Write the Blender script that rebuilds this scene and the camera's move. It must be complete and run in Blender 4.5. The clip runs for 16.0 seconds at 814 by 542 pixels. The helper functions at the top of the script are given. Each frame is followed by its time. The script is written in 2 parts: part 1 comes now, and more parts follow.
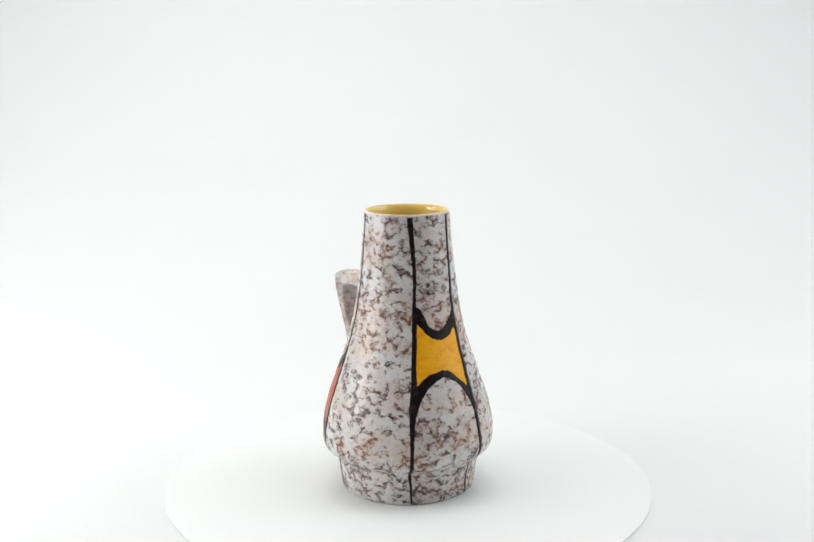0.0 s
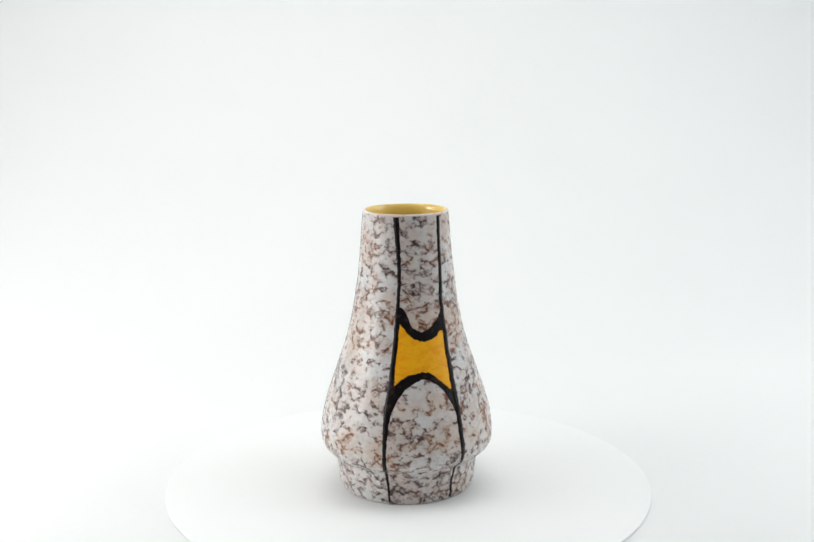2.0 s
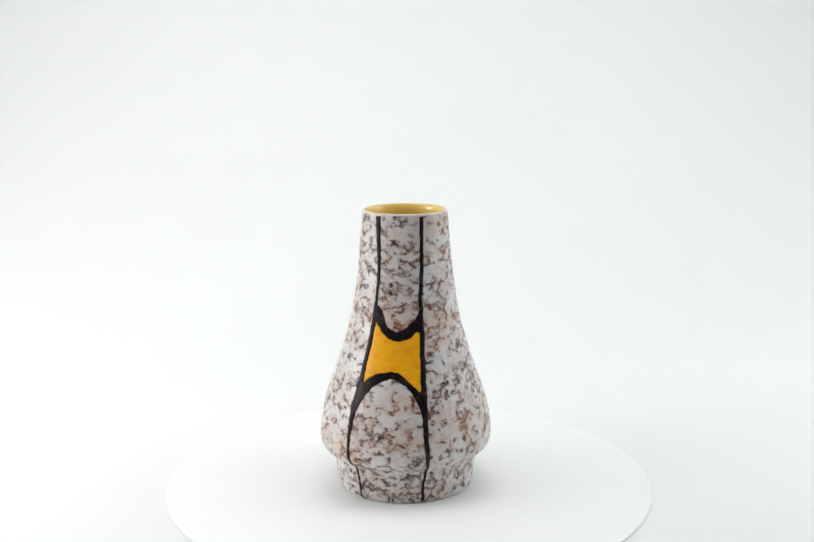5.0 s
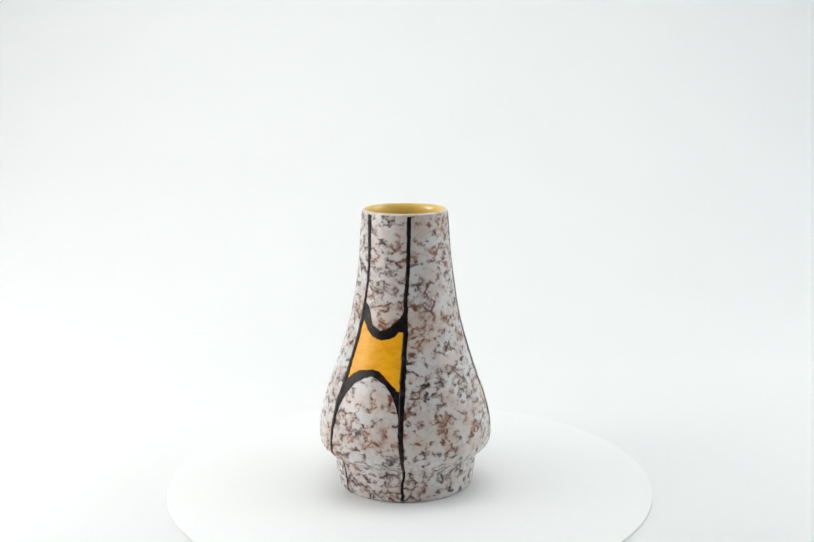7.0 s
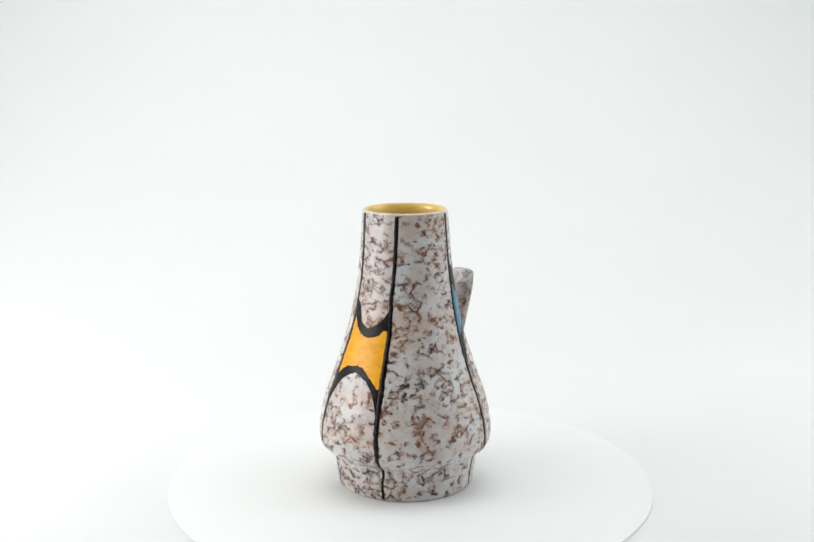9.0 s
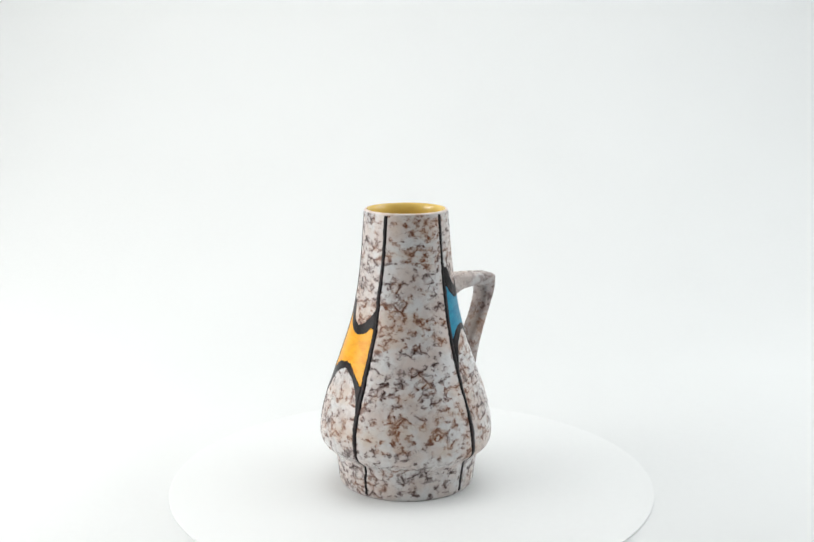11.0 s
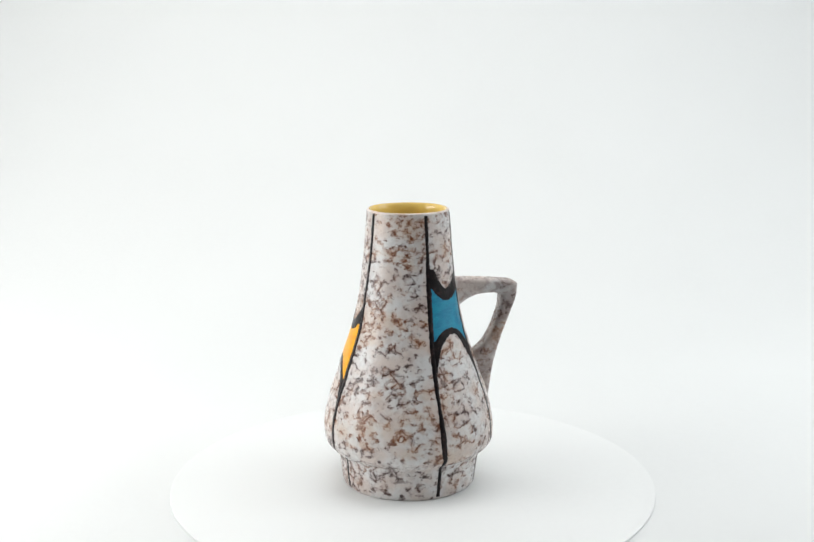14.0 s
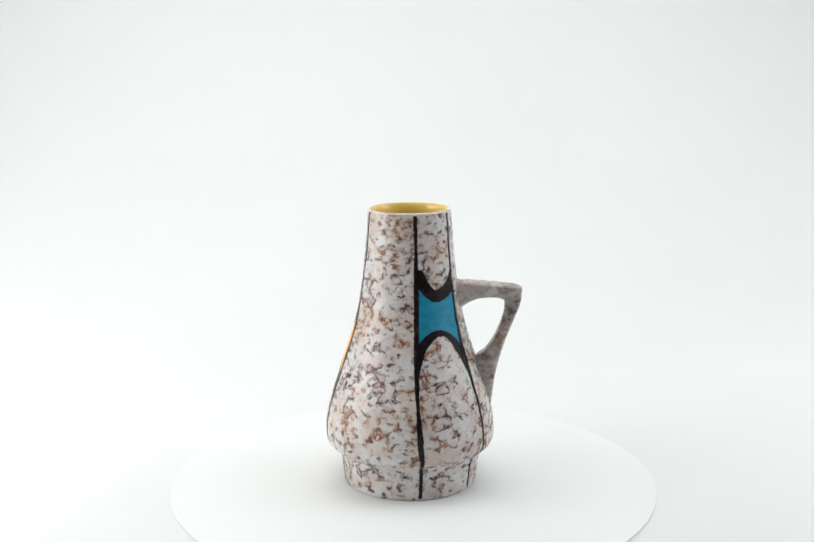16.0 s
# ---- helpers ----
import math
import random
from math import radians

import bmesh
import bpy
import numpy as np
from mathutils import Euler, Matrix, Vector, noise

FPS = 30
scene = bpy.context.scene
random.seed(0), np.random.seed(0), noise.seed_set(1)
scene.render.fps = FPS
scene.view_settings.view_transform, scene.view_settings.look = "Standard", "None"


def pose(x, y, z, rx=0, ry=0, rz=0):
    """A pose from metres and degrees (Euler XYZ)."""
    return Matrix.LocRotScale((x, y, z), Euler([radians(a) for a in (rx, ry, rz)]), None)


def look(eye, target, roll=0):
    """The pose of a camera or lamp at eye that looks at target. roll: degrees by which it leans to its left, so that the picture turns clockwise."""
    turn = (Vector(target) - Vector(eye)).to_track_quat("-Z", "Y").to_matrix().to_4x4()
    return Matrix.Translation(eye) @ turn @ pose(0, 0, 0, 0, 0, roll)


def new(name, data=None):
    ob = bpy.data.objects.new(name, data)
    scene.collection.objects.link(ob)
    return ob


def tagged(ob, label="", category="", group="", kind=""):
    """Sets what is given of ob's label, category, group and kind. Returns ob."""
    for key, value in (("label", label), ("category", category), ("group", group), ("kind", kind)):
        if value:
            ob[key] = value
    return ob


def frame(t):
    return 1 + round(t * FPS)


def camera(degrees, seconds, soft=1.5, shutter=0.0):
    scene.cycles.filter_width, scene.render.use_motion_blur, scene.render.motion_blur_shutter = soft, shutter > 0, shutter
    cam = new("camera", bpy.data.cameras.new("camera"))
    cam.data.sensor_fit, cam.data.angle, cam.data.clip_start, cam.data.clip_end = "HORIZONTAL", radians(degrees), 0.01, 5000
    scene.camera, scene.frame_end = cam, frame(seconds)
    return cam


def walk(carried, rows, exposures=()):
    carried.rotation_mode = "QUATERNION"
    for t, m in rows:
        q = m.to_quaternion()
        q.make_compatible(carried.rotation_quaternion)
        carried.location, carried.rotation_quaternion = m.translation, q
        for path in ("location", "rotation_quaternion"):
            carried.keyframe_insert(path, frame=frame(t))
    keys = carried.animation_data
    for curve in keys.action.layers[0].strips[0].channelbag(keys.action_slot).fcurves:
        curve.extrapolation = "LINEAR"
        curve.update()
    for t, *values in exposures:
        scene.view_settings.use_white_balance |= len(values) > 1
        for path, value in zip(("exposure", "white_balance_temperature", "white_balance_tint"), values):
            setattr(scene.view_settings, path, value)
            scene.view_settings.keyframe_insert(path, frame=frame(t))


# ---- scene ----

# Camera: on a tripod in front of the turntable, tilted down a little.
PITCH, YAW, ROLL = 11.226, 0.180, -0.246
EYE = Vector((0.0, -0.6687, 0.2664))
AIM = EYE + Vector((-math.sin(radians(YAW)) * math.cos(radians(PITCH)),
                    math.cos(radians(YAW)) * math.cos(radians(PITCH)), -math.sin(radians(PITCH))))
cam = camera(40.08, 16.0, soft=1.6)
walk(cam, [(0.0, look(EYE, AIM, ROLL)), (16.0, look(EYE, AIM, ROLL))], exposures=[(0.0, 0.0), (16.0, 0.0)])

# ---- light: a photo tent with a softbox above and one at each side ----
world = bpy.data.worlds.new("world")
scene.world = world
world.use_nodes = True
world.node_tree.nodes["Background"].inputs["Color"].default_value = (0.9, 0.95, 1.0, 1)
world.node_tree.nodes["Background"].inputs["Strength"].default_value = 0.05


def softbox(name, eye, target, sx, sy, watts, colour):
    data = bpy.data.lights.new(name, "AREA")
    data.shape, data.size, data.size_y, data.energy, data.color = "RECTANGLE", sx, sy, watts, colour
    ob = new(name, data)
    ob.matrix_world = look(eye, target)
    return ob


softbox("softbox_top", (0.0, 0.12, 1.30), (0.0, 0.14, 0.0), 1.3, 0.9, 7.6, (1.0, 0.984, 0.972))
softbox("softbox_left", (-0.82, -0.16, 0.30), (0.0, 0.0, 0.02), 0.55, 0.46, 4.35, (1.0, 0.982, 0.962))
softbox("softbox_right", (0.88, -0.02, 0.54), (0.10, -0.02, 0.02), 0.6, 0.6, 2.9, (0.955, 0.977, 1.0))

# ---- materials ----


class Mat:
    """A small builder for node materials."""

    def __init__(self, name, rough=0.5, spec=0.5, coat=0.0):
        self.m = bpy.data.materials.new(name)
        self.m.use_nodes = True
        self.t = self.m.node_tree
        self.b = self.t.nodes["Principled BSDF"]
        self.b.inputs["Roughness"].default_value = rough
        self.b.inputs["Specular IOR Level"].default_value = spec
        self.b.inputs["Coat Weight"].default_value = coat

    def node(self, kind, **props):
        n = self.t.nodes.new(kind)
        for k, v in props.items():
            if k == "blend_type":
                n.blend_type = v
            elif k == "data_type":
                n.data_type = v
            elif k == "operation":
                n.operation = v
            elif k == "feature":
                n.feature = v
        return n

    def link(self, a, b):
        self.t.links.new(a, b)

    def coords(self, scale=(1, 1, 1), shift=(0, 0, 0)):
        c = self.node("ShaderNodeTexCoord")
        mp = self.node("ShaderNodeMapping")
        mp.inputs["Scale"].default_value = scale
        mp.inputs["Location"].default_value = shift
        self.link(c.outputs["Object"], mp.inputs["Vector"])
        return mp.outputs["Vector"]

    def noise(self, vec, scale, detail=3.0, rough=0.55, distortion=0.0):
        n = self.node("ShaderNodeTexNoise")
        n.inputs["Scale"].default_value = scale
        n.inputs["Detail"].default_value = detail
        n.inputs["Roughness"].default_value = rough
        n.inputs["Distortion"].default_value = distortion
        self.link(vec, n.inputs["Vector"])
        return n

    def span(self, value, lo, hi, a=0.0, b=1.0):
        n = self.node("ShaderNodeMapRange")
        n.interpolation_type = "SMOOTHSTEP"
        for key, v in (("From Min", lo), ("From Max", hi), ("To Min", a), ("To Max", b)):
            n.inputs[key].default_value = v
        self.link(value, n.inputs["Value"])
        return n.outputs["Result"]

    def mul(self, a, b, operation="MULTIPLY"):
        n = self.node("ShaderNodeMath", operation=operation)
        for k, v in enumerate((a, b)):
            if isinstance(v, (int, float)):
                n.inputs[k].default_value = v
            else:
                self.link(v, n.inputs[k])
        return n.outputs[0]

    def mix(self, fac, a, b, blend="MIX"):
        n = self.node("ShaderNodeMix", data_type="RGBA", blend_type=blend)
        ins = [i for i in n.inputs if i.type == "RGBA"]
        for sock, v in ((n.inputs[0], fac), (ins[0], a), (ins[1], b)):
            if isinstance(v, (int, float)):
                sock.default_value = v
            elif isinstance(v, tuple):
                sock.default_value = (*v, 1) if len(v) == 3 else v
            else:
                self.link(v, sock)
        return [o for o in n.outputs if o.type == "RGBA"][0]

    def colour(self, c):
        if isinstance(c, tuple):
            self.b.inputs["Base Color"].default_value = (*c, 1)
        else:
            self.link(c, self.b.inputs["Base Color"])

    def bump(self, height, strength=0.2, distance=0.0005):
        n = self.node("ShaderNodeBump")
        n.inputs["Strength"].default_value = strength
        n.inputs["Distance"].default_value = distance
        self.link(height, n.inputs["Height"])
        self.link(n.outputs["Normal"], self.b.inputs["Normal"])


def speckled_glaze(name, shift=(0.0, 0.0, 0.0), ink=1.0, smoke=0.0, smoke_shade_hue=(0.38, 0.315, 0.295), limb=False):
    """Off-white satin glaze with broken brown and grey-brown strokes, as if sponged on."""
    k = Mat(name, rough=0.36, spec=0.45)
    plain = k.coords(shift=shift)
    # wiggly coordinates: a slow bend and a quick shiver
    bent = plain
    for scale, reach in ((150, 0.0056), (290, 0.0020)):
        warp = k.noise(plain, scale, 1.5)
        add = k.node("ShaderNodeVectorMath", operation="MULTIPLY_ADD")
        k.link(warp.outputs["Color"], add.inputs[0])
        add.inputs[1].default_value = (reach, reach, reach * 0.85)
        k.link(bent, add.inputs[2])
        bent = add.outputs[0]
    flat = k.node("ShaderNodeMapping")
    flat.inputs["Scale"].default_value = (1.0, 1.0, 1.25)
    k.link(bent, flat.inputs["Vector"])
    edge = k.node("ShaderNodeTexVoronoi", feature="DISTANCE_TO_EDGE")
    edge.inputs["Scale"].default_value = 128
    k.link(flat.outputs[0], edge.inputs["Vector"])
    gaps = k.noise(k.coords(scale=(1, 1, 1.35), shift=shift), 185, 2.0)
    patches = k.noise(plain, 52, 2.0)
    opened = k.mul(gaps.outputs["Fac"], k.span(patches.outputs["Fac"], 0.34, 0.64, -0.055, 0.060), "ADD")
    # on the foot the strokes lie close together on one side and far apart on the other
    depth = k.node("ShaderNodeSeparateXYZ")
    k.link(plain, depth.inputs[0])
    crowd = k.span(depth.outputs[1], -0.025 + shift[1], 0.020 + shift[1], 0.034, -0.030)
    opened = k.mul(opened, k.mul(crowd, k.span(depth.outputs[2], 0.014 + shift[2], 0.024 + shift[2], 1.0, 0.0)), "ADD")
    # strokes swell and thin along their run
    swell = k.span(k.noise(plain, 330, 2.0).outputs["Fac"], 0.34, 0.66, 0.05, -0.05)
    reach = k.mul(edge.outputs["Distance"], swell, "ADD")
    core = k.mul(k.span(reach, -0.02, 0.138, 1.0, 0.0), k.span(opened, 0.458, 0.565))
    soft = k.mul(k.span(reach, 0.0, 0.40, 1.0, 0.0), k.span(opened, 0.43, 0.59))
    # short curls and blots beside the strokes
    curl = k.noise(k.coords(scale=(1, 1, 1.3), shift=(shift[0] + 0.3, shift[1], shift[2])), 135, 2.0, 0.55, 0.7)
    off = k.mul(curl.outputs["Fac"], 0.5, "SUBTRACT")
    curls = k.mul(k.span(k.mul(off, off), 0.0, 0.0016, 1.0, 0.0), k.span(opened, 0.50, 0.60))
    blots = k.mul(k.span(k.noise(flat.outputs[0], 215, 2.0).outputs["Fac"], 0.55, 0.71), k.span(opened, 0.47, 0.585))
    core = k.mul(core, k.mul(k.mul(curls, 0.65), k.mul(blots, 0.62), "MAXIMUM"), "MAXIMUM")
    # warm wheel bands round the neck, the shoulder and the lower belly
    banded = k.noise(k.coords(scale=(1, 1, 2.2), shift=shift), 24, 3.0)
    waver = k.mul(depth.outputs[2], k.mul(k.mul(banded.outputs["Fac"], 0.5, "SUBTRACT"), 0.05), "ADD")
    rings = 0.0
    for centre, breadth, depth_of_hue in ((0.144, 0.012, 0.6), (0.104, 0.019, 1.0), (0.040, 0.015, 0.9)):
        away = k.mul(waver, centre + shift[2], "SUBTRACT")
        away = k.mul(away, away)
        rings = k.mul(k.span(away, 0.0, breadth ** 2, depth_of_hue, 0.0), rings, "MAXIMUM")
    warmth = k.mul(banded.outputs["Fac"], k.mul(rings, 0.13), "ADD")
    fickle = k.mul(k.mul(k.noise(plain, 105, 2.0).outputs["Fac"], 0.5, "SUBTRACT"), 0.55)
    # rustier on one flank
    warmth = k.mul(warmth, k.span(depth.outputs[0], -0.012 + shift[0], 0.046 + shift[0], -0.025, 0.040), "ADD")
    # the foot carries slate strokes only
    cold = k.span(depth.outputs[2], 0.012 + shift[2], 0.027 + shift[2], 0.135, 0.046)
    warmth = k.mul(k.mul(warmth, fickle, "ADD"), cold, "SUBTRACT")
    rust = k.span(warmth, 0.40, 0.64)
    hue = k.mix(rust, (0.043, 0.025, 0.022), (0.172, 0.062, 0.029))
    speck = k.noise(plain, 320, 2.0)
    hue = k.mix(k.mul(k.span(speck.outputs["Fac"], 0.42, 0.66), 0.5), hue, (0.085, 0.042, 0.034))
    stain = k.mix(rust, (0.350, 0.262, 0.248), (0.43, 0.245, 0.155))
    # ground: cool white, milky, with pinkish and tan clouds
    cloud = k.noise(plain, 62, 3.0)
    ground = k.mix(k.span(cloud.outputs["Fac"], 0.36, 0.64), (0.636, 0.636, 0.632), (0.600, 0.528, 0.490))
    ground = k.mix(k.mul(k.span(warmth, 0.50, 0.74), 0.36), ground, (0.56, 0.42, 0.29))
    mist = k.noise(plain, 88, 3.0)
    ground = k.mix(k.mul(k.span(mist.outputs["Fac"], 0.48, 0.70), 0.30 + smoke), ground, smoke_shade_hue)
    ground = k.mix(k.mul(soft, 0.70 * ink), ground, stain)
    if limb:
        # strokes thin out on the upper arm; outer limb's shade painted in with brown sponging
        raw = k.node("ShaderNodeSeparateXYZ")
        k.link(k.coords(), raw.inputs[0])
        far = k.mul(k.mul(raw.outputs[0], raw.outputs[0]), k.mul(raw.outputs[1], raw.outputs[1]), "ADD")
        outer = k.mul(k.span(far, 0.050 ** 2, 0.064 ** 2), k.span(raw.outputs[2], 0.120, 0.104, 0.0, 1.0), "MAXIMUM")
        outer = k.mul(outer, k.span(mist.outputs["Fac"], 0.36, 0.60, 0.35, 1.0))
        ground = k.mix(k.mul(outer, 0.64), ground, smoke_shade_hue)
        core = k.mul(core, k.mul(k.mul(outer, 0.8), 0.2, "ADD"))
    k.colour(k.mix(k.mul(core, ink), ground, hue))
    k.bump(k.mul(k.noise(plain, 150, 3.0).outputs["Fac"], k.mul(core, -0.5), "ADD"), 0.42, 0.0010)
    k.link(k.span(speck.outputs["Fac"], 0.3, 0.7, 0.22, 0.38), k.b.inputs["Roughness"])
    return k.m


def brushed_paint(name, main, deep, light, rough=0.34):
    """Hand-brushed ceramic colour, uneven where it pooled, with a few sideways strokes."""
    k = Mat(name, rough=rough, spec=0.3)
    pool = k.noise(k.coords(scale=(1, 1, 1.6)), 130, 4.0, 0.6)
    c = k.mix(k.span(pool.outputs["Fac"], 0.40, 0.58), deep, main)
    streak = k.noise(k.coords(scale=(1, 1, 3.2)), 240, 3.0, 0.6)
    c = k.mix(k.mul(k.span(streak.outputs["Fac"], 0.55, 0.70), 0.55), c, light)
    worn = k.noise(k.coords(scale=(1, 1, 2.5)), 420, 2.0)
    c = k.mix(k.mul(k.span(worn.outputs["Fac"], 0.60, 0.72), 0.35), c, tuple(0.55 * v for v in deep))
    k.colour(c)
    k.bump(k.mul(streak.outputs["Fac"], pool.outputs["Fac"], "ADD"), 0.30, 0.0006)
    return k.m


def black_paint():
    k = Mat("black_glaze_line", rough=0.32, spec=0.16)
    n = k.noise(k.coords(), 240, 4.0)
    k.colour(k.mix(k.span(n.outputs["Fac"], 0.5, 0.75), (0.007, 0.005, 0.006), (0.045, 0.026, 0.024)))
    k.bump(n.outputs["Fac"], 0.55, 0.0006)
    return k.m


def yellow_glaze():
    k = Mat("yellow_inner_glaze", rough=0.21, spec=0.5, coat=0.3)
    n = k.noise(k.coords(scale=(1, 1, 2)), 60, 3.0)
    k.colour(k.mix(n.outputs["Fac"], (0.90, 0.62, 0.13), (0.95, 0.73, 0.24)))
    return k.m


def bare_lip():
    k = Mat("lip_clay", rough=0.45, spec=0.4)
    n = k.noise(k.coords(), 180, 3.0)
    k.colour(k.mix(k.span(n.outputs["Fac"], 0.4, 0.65), (0.76, 0.69, 0.64), (0.68, 0.54, 0.45)))
    return k.m


def white_surface(name, colour, rough, grain, depth, spec=0.3):
    k = Mat(name, rough=rough, spec=spec)
    n = k.noise(k.coords(), grain, 4.0)
    big = k.noise(k.coords(), 3.0, 2.0)
    dim = tuple(0.965 * c for c in colour)
    k.colour(k.mix(k.span(big.outputs["Fac"], 0.35, 0.65), k.mix(n.outputs["Fac"], dim, colour), colour))
    k.bump(n.outputs["Fac"], 0.15, depth)
    return k.m


GLAZE = speckled_glaze("speckled_glaze")
# handle glaze: brown smudges plus the lower limb's shade, put into the colour
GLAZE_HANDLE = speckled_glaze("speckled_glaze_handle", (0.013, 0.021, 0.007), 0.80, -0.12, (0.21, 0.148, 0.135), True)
BLACK = black_paint()
YELLOW = brushed_paint("yellow_paint", (0.92, 0.440, 0.009), (0.87, 0.350, 0.005), (0.93, 0.48, 0.022))
BLUE = brushed_paint("blue_paint", (0.012, 0.255, 0.395), (0.010, 0.200, 0.345), (0.025, 0.32, 0.45))
ORANGE = brushed_paint("orange_paint", (0.47, 0.070, 0.016), (0.38, 0.05, 0.013), (0.54, 0.11, 0.03))
LINING = yellow_glaze()
LIP = bare_lip()
SWEEP = white_surface("white_paper_sweep", (0.858, 0.880, 0.877), 0.75, 300, 0.0002)
FABRIC = white_surface("white_tent_fabric", (0.84, 0.855, 0.855), 0.85, 500, 0.0004)
ROOM = white_surface("grey_room_wall", (0.12, 0.12, 0.125), 0.8, 90, 0.0005)
PLATE = white_surface("white_plate_plastic", (0.872, 0.893, 0.890), 0.65, 220, 0.0001, 0.25)
FOOTING = white_surface("turntable_base_plastic", (0.80, 0.81, 0.82), 0.5, 220, 0.0001)

# ---- helpers for meshes ----


def mesh_object(name, verts, faces, material, parent=None, label="", smooth=True):
    me = bpy.data.meshes.new(name)
    me.from_pydata([tuple(v) for v in verts], [], faces)
    me.materials.append(material)
    if smooth:
        me.polygons.foreach_set("use_smooth", [True] * len(me.polygons))
    bm = bmesh.new()
    bm.from_mesh(me)
    bmesh.ops.recalc_face_normals(bm, faces=bm.faces)
    bm.to_mesh(me)
    bm.free()
    ob = new(name, me)
    if parent:
        ob.parent = parent
    if label:
        tagged(ob, label)
    return ob


def smooth_curve(table, rounded=False):
    """A smooth function through the pairs of a table (monotone where the table is)."""
    xs, ys = [np.array(c, float) for c in zip(*table)]
    d = np.diff(ys) / np.diff(xs)
    m = np.concatenate([[d[0]], np.where(d[:-1] * d[1:] > 0, 2 * d[:-1] * d[1:] / (d[:-1] + d[1:] + 1e-12), 0), [d[-1]]])
    if rounded:
        m[1:-1] = (ys[2:] - ys[:-2]) / (xs[2:] - xs[:-2])

    def at(x):
        x = min(max(x, xs[0]), xs[-1])
        i = min(int(np.searchsorted(xs, x, "right")) - 1, len(xs) - 2)
        h = xs[i + 1] - xs[i]
        s = (x - xs[i]) / h
        return float((1 + 2 * s) * (1 - s) ** 2 * ys[i] + s * (1 - s) ** 2 * h * m[i]
                     + s * s * (3 - 2 * s) * ys[i + 1] - s * s * (1 - s) * h * m[i + 1])
    return at


def revolve(rings, n=160, close_start=False, close_end=False):
    """Verts and faces of a lathe form; rings are functions of the angle or (radius, height) pairs."""
    verts, faces = [], []
    for ring in rings:
        for i in range(n):
            a = 2 * math.pi * i / n
            r, z = ring(a) if callable(ring) else ring
            verts.append((r * math.cos(a), r * math.sin(a), z))
    for k in range(len(rings) - 1):
        for i in range(n):
            j = (i + 1) % n
            faces.append((k * n + i, k * n + j, (k + 1) * n + j, (k + 1) * n + i))
    if close_start:
        faces.append(tuple(reversed(range(n))))
    if close_end:
        faces.append(tuple(range((len(rings) - 1) * n, len(rings) * n)))
    return verts, faces


# ---- the setting: a photo tent with a paper sweep ----
TABLE = -0.0016


def paper_sweep():
    rows = [(-0.96, TABLE), (0.24, TABLE)]
    rad = 0.48
    rows += [(0.24 + rad * math.sin(radians(a)), TABLE + rad - rad * math.cos(radians(a))) for a in range(3, 91, 3)]
    rows += [(0.72, 1.38)]
    verts, faces = [], []
    for side in (0.0, 0.004):
        for y, z in rows:
            for x in (-1.08, 1.08):
                verts.append((x, y + (side if z > TABLE + rad * 0.5 else 0), z - (side if z < TABLE + rad * 0.9 else 0)))
    n = len(rows)
    for s in (0, 1):
        for k in range(n - 1):
            o = s * 2 * n + 2 * k
            faces.append((o, o + 1, o + 3, o + 2))
    for k in range(n - 1):
        for c in (0, 1):
            a, b = 2 * k + c, 2 * k + 2 + c
            faces.append((a, b, b + 2 * n, a + 2 * n))
    faces += [(0, 1, 2 * n + 1, 2 * n), (2 * n - 2, 2 * n - 1, 4 * n - 1, 4 * n - 2)]
    ob = mesh_object("backdrop", verts, faces, SWEEP)
    return tagged(ob, "seamless white paper sweep under and behind the turntable", "backdrop", kind="structure")


def slab(name, lo, hi, material, label, category):
    verts = [(x, y, z) for x in (lo[0], hi[0]) for y in (lo[1], hi[1]) for z in (lo[2], hi[2])]
    faces = [(0, 1, 3, 2), (4, 6, 7, 5), (0, 4, 5, 1), (2, 3, 7, 6), (0, 2, 6, 4), (1, 5, 7, 3)]
    return tagged(mesh_object(name, verts, faces, material, smooth=False), label, category, kind="structure")


paper_sweep()
slab("wall_left", (-1.11, -0.95, TABLE - 0.01), (-1.08, 0.75, 1.38), FABRIC, "plain white fabric side of the photo tent", "wall")
slab("wall_right", (1.08, -0.95, TABLE - 0.01), (1.11, 0.75, 1.38), FABRIC, "plain white fabric side of the photo tent", "wall")
slab("wall_front", (-1.11, -1.00, TABLE - 0.01), (1.11, -0.96, 1.38), ROOM, "plain grey wall behind the camera", "wall")
slab("ceiling", (-1.11, -1.00, 1.38), (1.11, 0.75, 1.41), FABRIC, "plain white fabric top of the photo tent", "ceiling")

# ---- the turntable ----


def make_turntable():
    thing = new("turntable")
    R = 0.151
    top = [(0.0005, 0.0), (R - 0.0004, 0.0), (R - 0.0001, -0.0001), (R, -0.0003), (R, -0.0011), (R - 0.0002, -0.0012), (0.0005, -0.0012)]
    mesh_object("plate", *revolve(top, 256, True, True), PLATE, thing)
    base = [(0.0005, -0.0013), (R - 0.0010, -0.0013), (R - 0.0008, -0.0014), (R - 0.0008, TABLE), (0.0005, TABLE)]
    mesh_object("base", *revolve(base, 192, True, True), FOOTING, thing)
    return tagged(thing, "round white plastic display turntable on white paper", "turntable")


turntable = make_turntable()

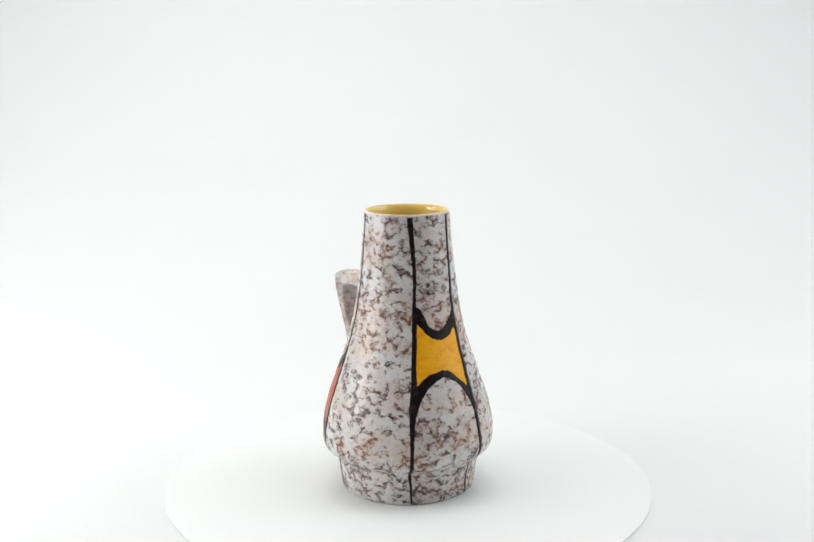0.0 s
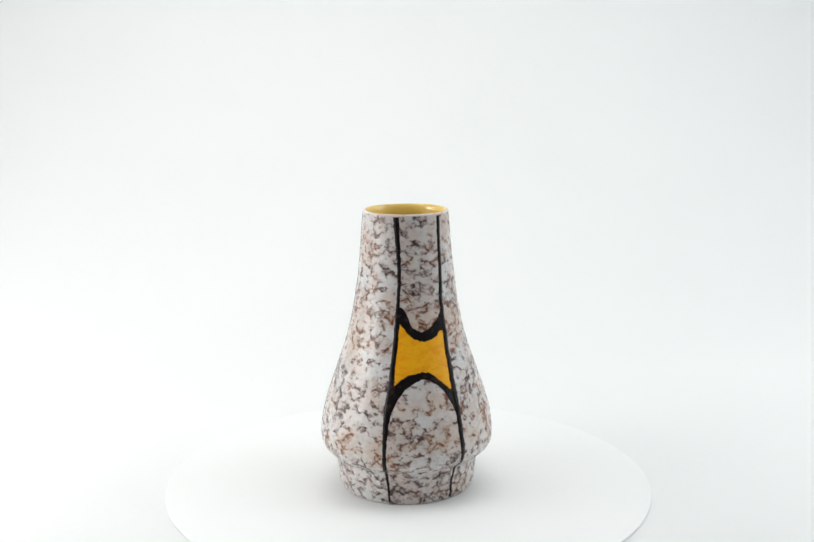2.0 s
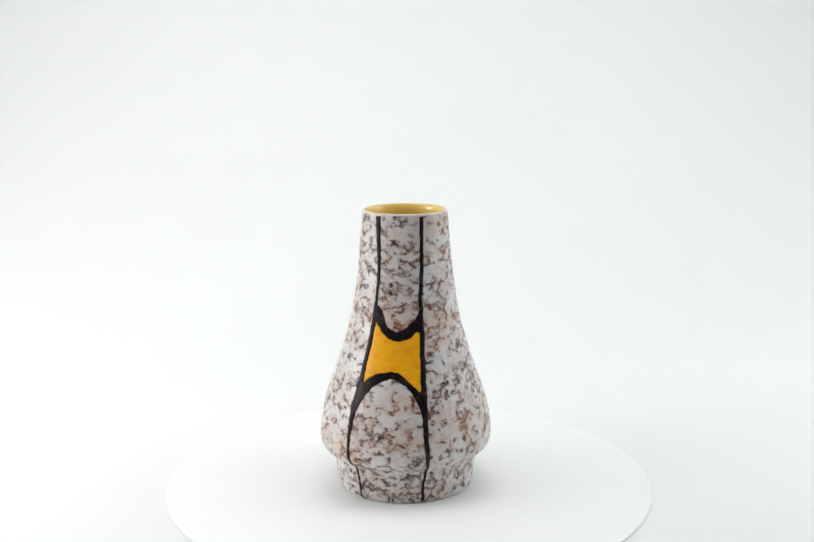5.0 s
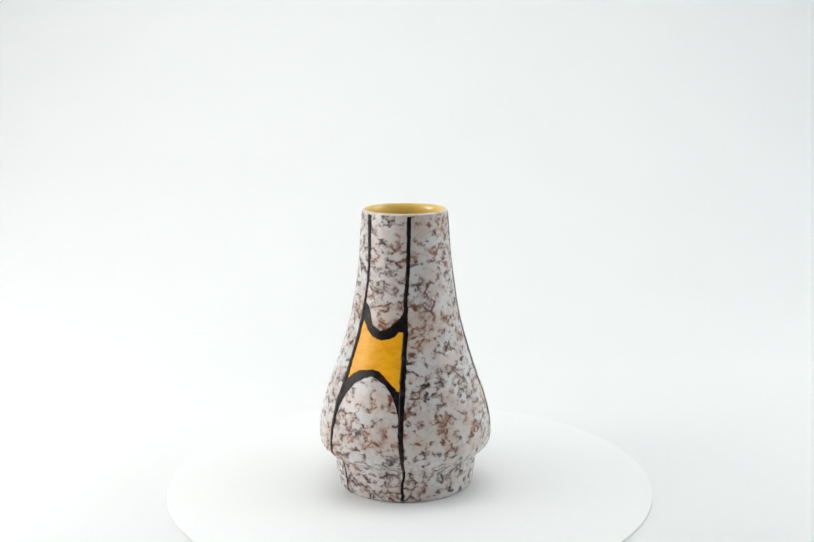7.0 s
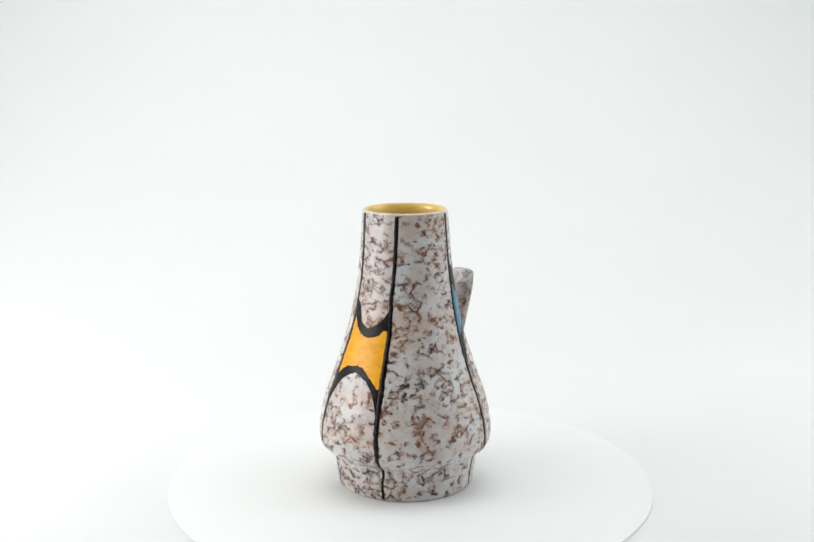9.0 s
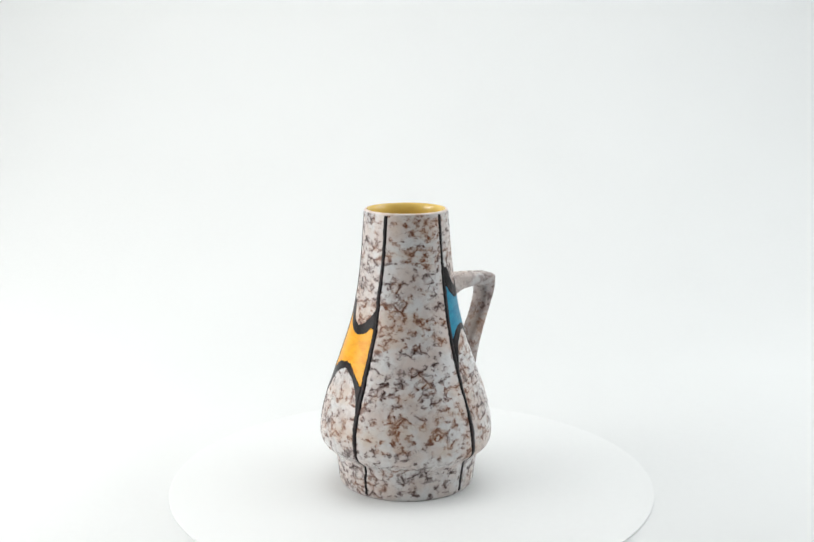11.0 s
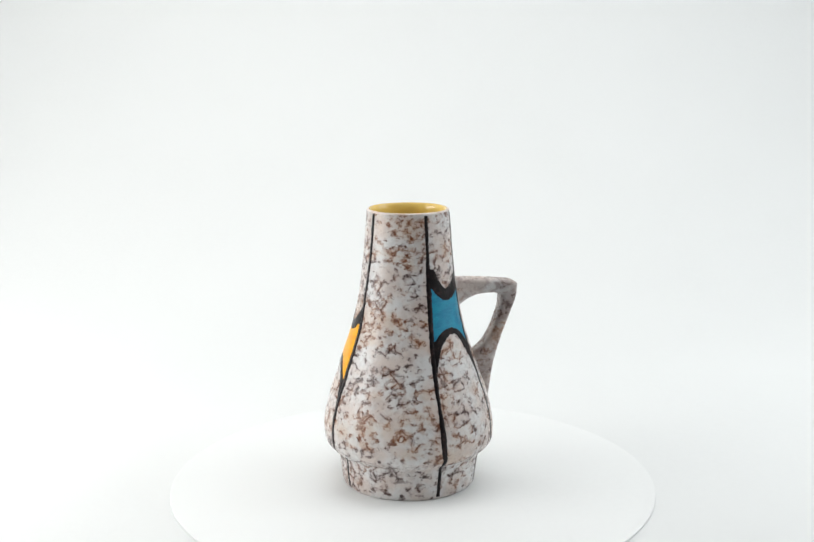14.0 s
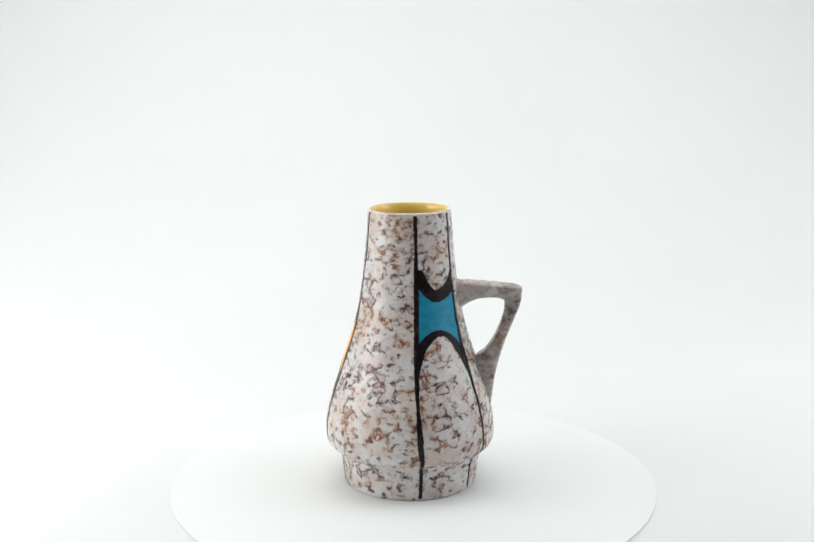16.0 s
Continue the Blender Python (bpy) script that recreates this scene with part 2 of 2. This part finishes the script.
# ---- the vase: all heights and radii in millimetres, angles in degrees ----
PROFILE = smooth_curve([
    (0, 40.9), (0.8, 41.5), (3, 41.9), (8, 42.5), (14, 43.3), (18, 44.0), (20, 44.6), (21.5, 45.8), (23, 47.9), (24.5, 49.8),
    (26.5, 51.5), (29, 52.6), (32.2, 53.05), (37, 53.0), (42, 52.5), (50.4, 50.8), (58.9, 48.5), (67.3, 45.4),
    (75.6, 42.6), (82.3, 40.3), (88.9, 38.1), (95.5, 36.1), (102.1, 34.4), (108.7, 32.9), (116.8, 31.5), (125, 30.3),
    (133.1, 29.3), (141.1, 28.4), (149.1, 27.6), (157.1, 27.0), (165.1, 26.4), (169.6, 26.0), (171, 25.8)])


def oval(a, z):
    """The wall is a little narrower across one way."""
    s = min(1, z / 120)
    bulge = 0.024 * max(0.0, math.cos(a + radians(95))) ** 6 * min(1, max(0, (150 - z) / 60))
    flat = (0.009 + 0.022 * min(1, max(0, (z - 95) / 35))) * min(1, 0.4 + z / 60)
    return 1 + bulge - flat * abs(math.cos(a - radians(137 - 17 * s))) ** (6 - 2 * s)


def surface(angle, z, lift=0.0):
    """A point on the hand-thrown outer wall, lifted off it; metres."""
    a = radians(angle)
    r = PROFILE(z) * oval(a, z)
    r += 0.28 * noise.noise((1.3 * math.cos(a), 1.3 * math.sin(a), z * 0.035)) * min(1, z / 20 + 0.3)
    r += 0.14 * noise.noise((4 * math.cos(a) + 7, 4 * math.sin(a), z * 0.12))
    r = (r + lift) / 1000
    return (r * math.cos(a), r * math.sin(a), z / 1000)


def grid_patch(name, rows, material, parent, lift, label=""):
    """A thin raised layer of paint on the wall; rows of (angle, height); its rim dips into the wall."""
    nr, nc = len(rows), len(rows[0])
    verts, faces = [], []
    for i, row in enumerate(rows):
        for j, (a, z) in enumerate(row):
            edge = i in (0, nr - 1) or j in (0, nc - 1)
            verts.append(surface(a, z, -0.25 if edge else lift))
    for i in range(nr - 1):
        for j in range(nc - 1):
            faces.append((i * nc + j, i * nc + j + 1, (i + 1) * nc + j + 1, (i + 1) * nc + j))
    return mesh_object(name, verts, faces, material, parent, label)


def brush_line(parent, path, width, seed, name="painted_line"):
    """An upright brush line: path gives the angle, width the breadth in mm, by height."""
    path, width = smooth_curve(path), smooth_curve(width)
    rows = []
    for i in range(170):
        z = 0.6 + 170.5 * i / 169
        deg = 180 / math.pi / PROFILE(z)
        wob = (0.24 * noise.noise((z * 0.16, seed, 0)) + 0.14 * noise.noise((z * 0.5, seed, 3))) * deg
        w = (width(z) / 2 * (1 + 0.22 * noise.noise((z * 0.3, seed, 5))) + 0.36 * noise.noise((z * 0.7, seed, 2))) * deg
        w2 = (width(z) / 2 * (1 + 0.22 * noise.noise((z * 0.3, seed, 9))) + 0.36 * noise.noise((z * 0.7, seed, 7))) * deg
        c = path(z) + wob
        rows.append([(c - w * 1.05, z), (c - w, z), (c, z), (c + w2, z), (c + w2 * 1.05, z)])
    return grid_patch(name, rows, BLACK, parent, 0.13)


def band(parent, name, material, lower, upper, lift, seed, lo, hi, label="", ragged=0.6):
    """A patch between a lower and an upper edge, each a table of height by angle."""
    lower, upper = smooth_curve(lower, True), smooth_curve(upper, True)
    cols = []
    n = 56
    for i in range(n):
        a = lo + (hi - lo) * i / (n - 1)
        z0 = lower(a) + ragged * (noise.noise((a * 0.3, seed, 1)) + 0.7 * noise.noise((a * 0.9, seed, 6)))
        z1 = max(upper(a) + ragged * (noise.noise((a * 0.3, seed, 4)) + 0.7 * noise.noise((a * 0.9, seed, 8))), z0 + 0.3)
        m = 12
        zs = [z0, z0 + 0.15] + [z0 + 0.15 + (z1 - z0 - 0.3) * j / m for j in range(1, m)] + [z1 - 0.15, z1]
        cols.append([(a, z) for z in zs])
    return grid_patch(name, cols, material, parent, lift, label)


def motif(vase, paint, name, left, right, w_left, w_right, top_up, top_low, bot_up, bot_low, seed, label):
    """A coloured hide-shaped field between two lines, closed by a sagging and a rising arc."""
    brush_line(vase, left, w_left, seed)
    brush_line(vase, right, w_right, seed + 3)
    field = band(vase, name, paint, [(a, z - 1.5) for a, z in bot_up], [(a, z + 1.5) for a, z in top_low], 0.07, seed,
         top_low[0][0] - 4.8, top_low[-1][0] + 3.5, label, 0.1)
    band(field, "painted_arc", BLACK, top_low, top_up, 0.15, seed + 5, top_up[0][0], top_up[-1][0])
    band(field, "painted_arc", BLACK, bot_low, bot_up, 0.15, seed + 8, bot_low[0][0], bot_low[-1][0])


def make_vase():
    vase = new("vase")
    hs = [0.0, 0.4, 0.8, 1.6, 3] + list(np.arange(5, 17, 2.0)) + list(np.arange(17, 30, 0.5)) + list(np.arange(30.5, 170.4, 1.6)) + [171.0]
    rings = [lambda a, h=h: (math.hypot(*surface(math.degrees(a), h)[:2]), h / 1000) for h in hs]
    under = [(0.001, 0.002), (0.034, 0.002), (0.0365, 0.0)]
    mesh_object("body", *revolve(under + rings, 240, True), GLAZE, vase)
    lip = [(0.0258, 0.1710), (0.02565, 0.1715), (0.0253, 0.17185), (0.0249, 0.1720), (0.0244, 0.1719)]
    mesh_object("lip", *revolve([lambda a, p=p: (p[0] * oval(a, 172), p[1]) for p in lip], 160), LIP, vase, "bare pinkish clay lip")
    inner = [(0.0244, 0.1719), (0.0239, 0.1714), (0.0235, 0.1704), (0.0232, 0.1690)]
    inner += [((PROFILE(h) - 3.3) / 1000, h / 1000) for h in range(166, 30, -4)] + [(0.043, 0.029), (0.036, 0.014), (0.02, 0.009), (0.001, 0.0085)]
    mesh_object("lining", *revolve([lambda a, p=p: (p[0] * oval(a, p[1] * 1000), p[1]) for p in inner], 128, False, True), LINING, vase, "glossy yellow glazed inside")
    make_handle(vase)

    # yellow field, opposite the handle
    motif(vase, YELLOW, "yellow_field",
          [(0, -87.2), (13, -87.7), (20, -88.5), (29, -87.2), (51, -87), (71, -85.2), (89, -84.2), (104, -83.2), (119, -82.2), (134, -81.2), (152, -83.2), (170, -86.2)],
          [(0, -34.9), (12, -34.4), (18, -32.9), (27, -33.9), (48, -34.9), (74, -33.9), (89, -32.9), (103, -31.4), (118, -31.4), (133, -29.2), (152, -27.0), (170, -25.8)],
          [(0, 1.3), (15, 1.5), (25, 2.0), (40, 2.2), (52, 3.2), (62, 4.4), (75, 3.4), (90, 2.8), (105, 3.0), (114, 2.6), (125, 2.0), (150, 2.6), (168, 3.4)],
          [(0, 2.0), (15, 1.6), (25, 2.2), (40, 3.0), (55, 3.3), (75, 3.6), (95, 3.0), (110, 3.0), (125, 2.4), (150, 2.3), (168, 2.4)],
          [(-82.1, 118.5), (-77.1, 117.5), (-72.1, 113.6), (-68.1, 107.8), (-59.1, 103.8), (-51.1, 104.6), (-40.1, 109.7), (-32.1, 115.8)],
          [(-79.1, 108), (-71.1, 102.6), (-64.1, 99.2), (-55.1, 98.2), (-46.1, 99.4), (-36.1, 103.3)],
          [(-82.1, 74.3), (-76.1, 78.5), (-68.1, 80.5), (-57.1, 81.2), (-51.1, 79.2), (-45.1, 75.3), (-38.1, 70.4)],
          [(-86.1, 51), (-83.1, 60), (-78.1, 67.9), (-71.1, 73.6), (-59.1, 77), (-51.1, 74.6), (-43.1, 69.1), (-38.1, 60), (-35.6, 50)],
          1.7, "brushed yellow field outlined in black")
    # blue field, higher and smaller
    motif(vase, BLUE, "blue_field",
          [(0, 51.5), (14, 51.5), (22, 51.4), (36, 50), (68, 48.6), (86, 49), (121, 50.5), (152, 51), (170, 50.5)],
          [(0, 100), (20, 100), (41, 100.5), (57, 100.3), (72, 100.5), (99, 101.8), (124, 103.5), (152, 104), (170, 104.5)],
          [(0, 2.2), (20, 2.0), (38, 3.6), (50, 3.2), (60, 2.2), (85, 3.4), (100, 3.0), (130, 3.0), (150, 2.0), (168, 2.2)],
          [(0, 1.6), (25, 2.0), (50, 2.2), (66, 2.6), (80, 3.4), (100, 3.2), (125, 2.6), (150, 1.9), (168, 1.9)],
          [(51, 139.5), (59, 137.8), (65, 131.4), (73, 126.5), (82, 127.5), (93, 131.2), (103, 138)],
          [(54, 127.2), (61, 122.5), (72, 119.1), (84, 119.6), (98.5, 122.6)],
          [(53, 96.6), (60, 100.6), (70, 102.9), (82, 101.6), (92, 97.5), (99, 92)],
          [(50, 76), (55, 86.9), (63, 95.2), (75, 98.9), (85, 95), (93, 84.9), (100.5, 70)],
          8.2, "brushed turquoise-blue field outlined in black")
    # orange field, lower, beside the handle
    motif(vase, ORANGE, "orange_field",
          [(0, 150), (40, 148), (90, 147), (130, 146), (170, 147)],
          [(0, 199), (40, 199), (67, 199), (90, 198), (115, 199.5), (150, 199), (170, 198)],
          [(0, 1.5), (40, 2.4), (75, 2.6), (110, 2.4), (168, 2.0)],
          [(0, 1.4), (35, 1.8), (50, 2.4), (78, 2.6), (84, 3.0), (92, 2.0), (120, 1.8), (168, 1.9)],
          [(147, 92), (156, 86), (166, 79), (173, 77.5), (182, 79), (192, 85), (199, 93)],
          [(150, 84), (158, 77.5), (166, 74), (173, 72), (182, 72.5), (190, 75), (197, 79)],
          [(150, 42), (158, 47.5), (166, 50.5), (173, 51.5), (182, 50.5), (190, 47), (197, 42)],
          [(148, 32), (158, 42.5), (166, 46), (173, 47), (182, 46), (190, 42), (199, 31)],
          15.1, "brushed orange-red field outlined in black")
    return tagged(vase, "speckled off-white ceramic vase with handle and coloured fields", "vase")


HANDLE_ANGLE = 129.0


def make_handle(vase):
    """A triangular strap handle: outer and inner edge of each section (radius, height), and its breadth."""
    stations = [((24, 128.0), (24, 101), 15), ((34, 127.6), (33, 111.8), 13.5), ((45, 126.9), (43.5, 116.8), 13),
                ((56, 126.0), (52, 117.4), 13), ((65, 124.8), (56.5, 116.6), 13.5), ((69, 122.4), (58.2, 115.0), 13.5),
                ((68.4, 116), (58, 109.6), 13.5), ((64.6, 105), (56, 102), 13.5), ((59.2, 91), (51.5, 91.6), 13.5),
                ((55.5, 79), (46, 84), 14), ((52.8, 67), (41, 80), 14), ((51.2, 54), (38, 72), 13), ((49.0, 40), (40, 60), 11)]
    keys = list(range(len(stations)))
    curves = [smooth_curve([(k, v) for k, v in zip(keys, col)]) for col in zip(*[(*o, *i, w) for o, i, w in stations])]
    a = radians(HANDLE_ANGLE)
    out, side = Vector((math.cos(a), math.sin(a), 0)), Vector((-math.sin(a), math.cos(a), 0))
    n, steps = 28, 84
    verts, faces = [], []
    for s in range(steps + 1):
        ro, zo, ri, zi, w = [c(s / steps * (len(stations) - 1)) for c in curves]
        mid = Vector(((ro + ri) / 2, (zo + zi) / 2))
        half = Vector(((ro - ri) / 2, (zo - zi) / 2))
        for i in range(n):
            c, q = math.cos(2 * math.pi * i / n), math.sin(2 * math.pi * i / n)
            c, q = math.copysign(abs(c) ** 0.5, c), math.copysign(abs(q) ** 0.5, q)
            p = mid + half * c
            lump = 1 + 0.02 * noise.noise((s * 0.15, i * 0.2, 3))
            v = out * p[0] + side * (q * w / 2 * lump) + Vector((0, 0, p[1]))
            verts.append(v / 1000)
    for s in range(steps):
        for i in range(n):
            j = (i + 1) % n
            faces.append((s * n + i, s * n + j, (s + 1) * n + j, (s + 1) * n + i))
    faces += [tuple(reversed(range(n))), tuple(range(steps * n, (steps + 1) * n))]
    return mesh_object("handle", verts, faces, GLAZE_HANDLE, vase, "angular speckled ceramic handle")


vase = make_vase()

# ---- what moves: turntable and vase turn together, clockwise from above ----
SPEED = 8.32
VASE_X, VASE_Y = -0.0020, -0.0026
PLATE_X, PLATE_Y = -0.0019, 0.0


def turned(x, y, z, t):
    a = -SPEED * t
    c, s = math.cos(radians(a)), math.sin(radians(a))
    return pose(c * x - s * y, s * x + c * y, z, 0, 0, a)


def motions():
    times = [0.5 * k for k in range(33)]
    walk(vase, [(t, turned(VASE_X, VASE_Y, 0.0003, t)) for t in times])
    walk(turntable, [(t, turned(PLATE_X, PLATE_Y, 0.0, t)) for t in times])


motions()
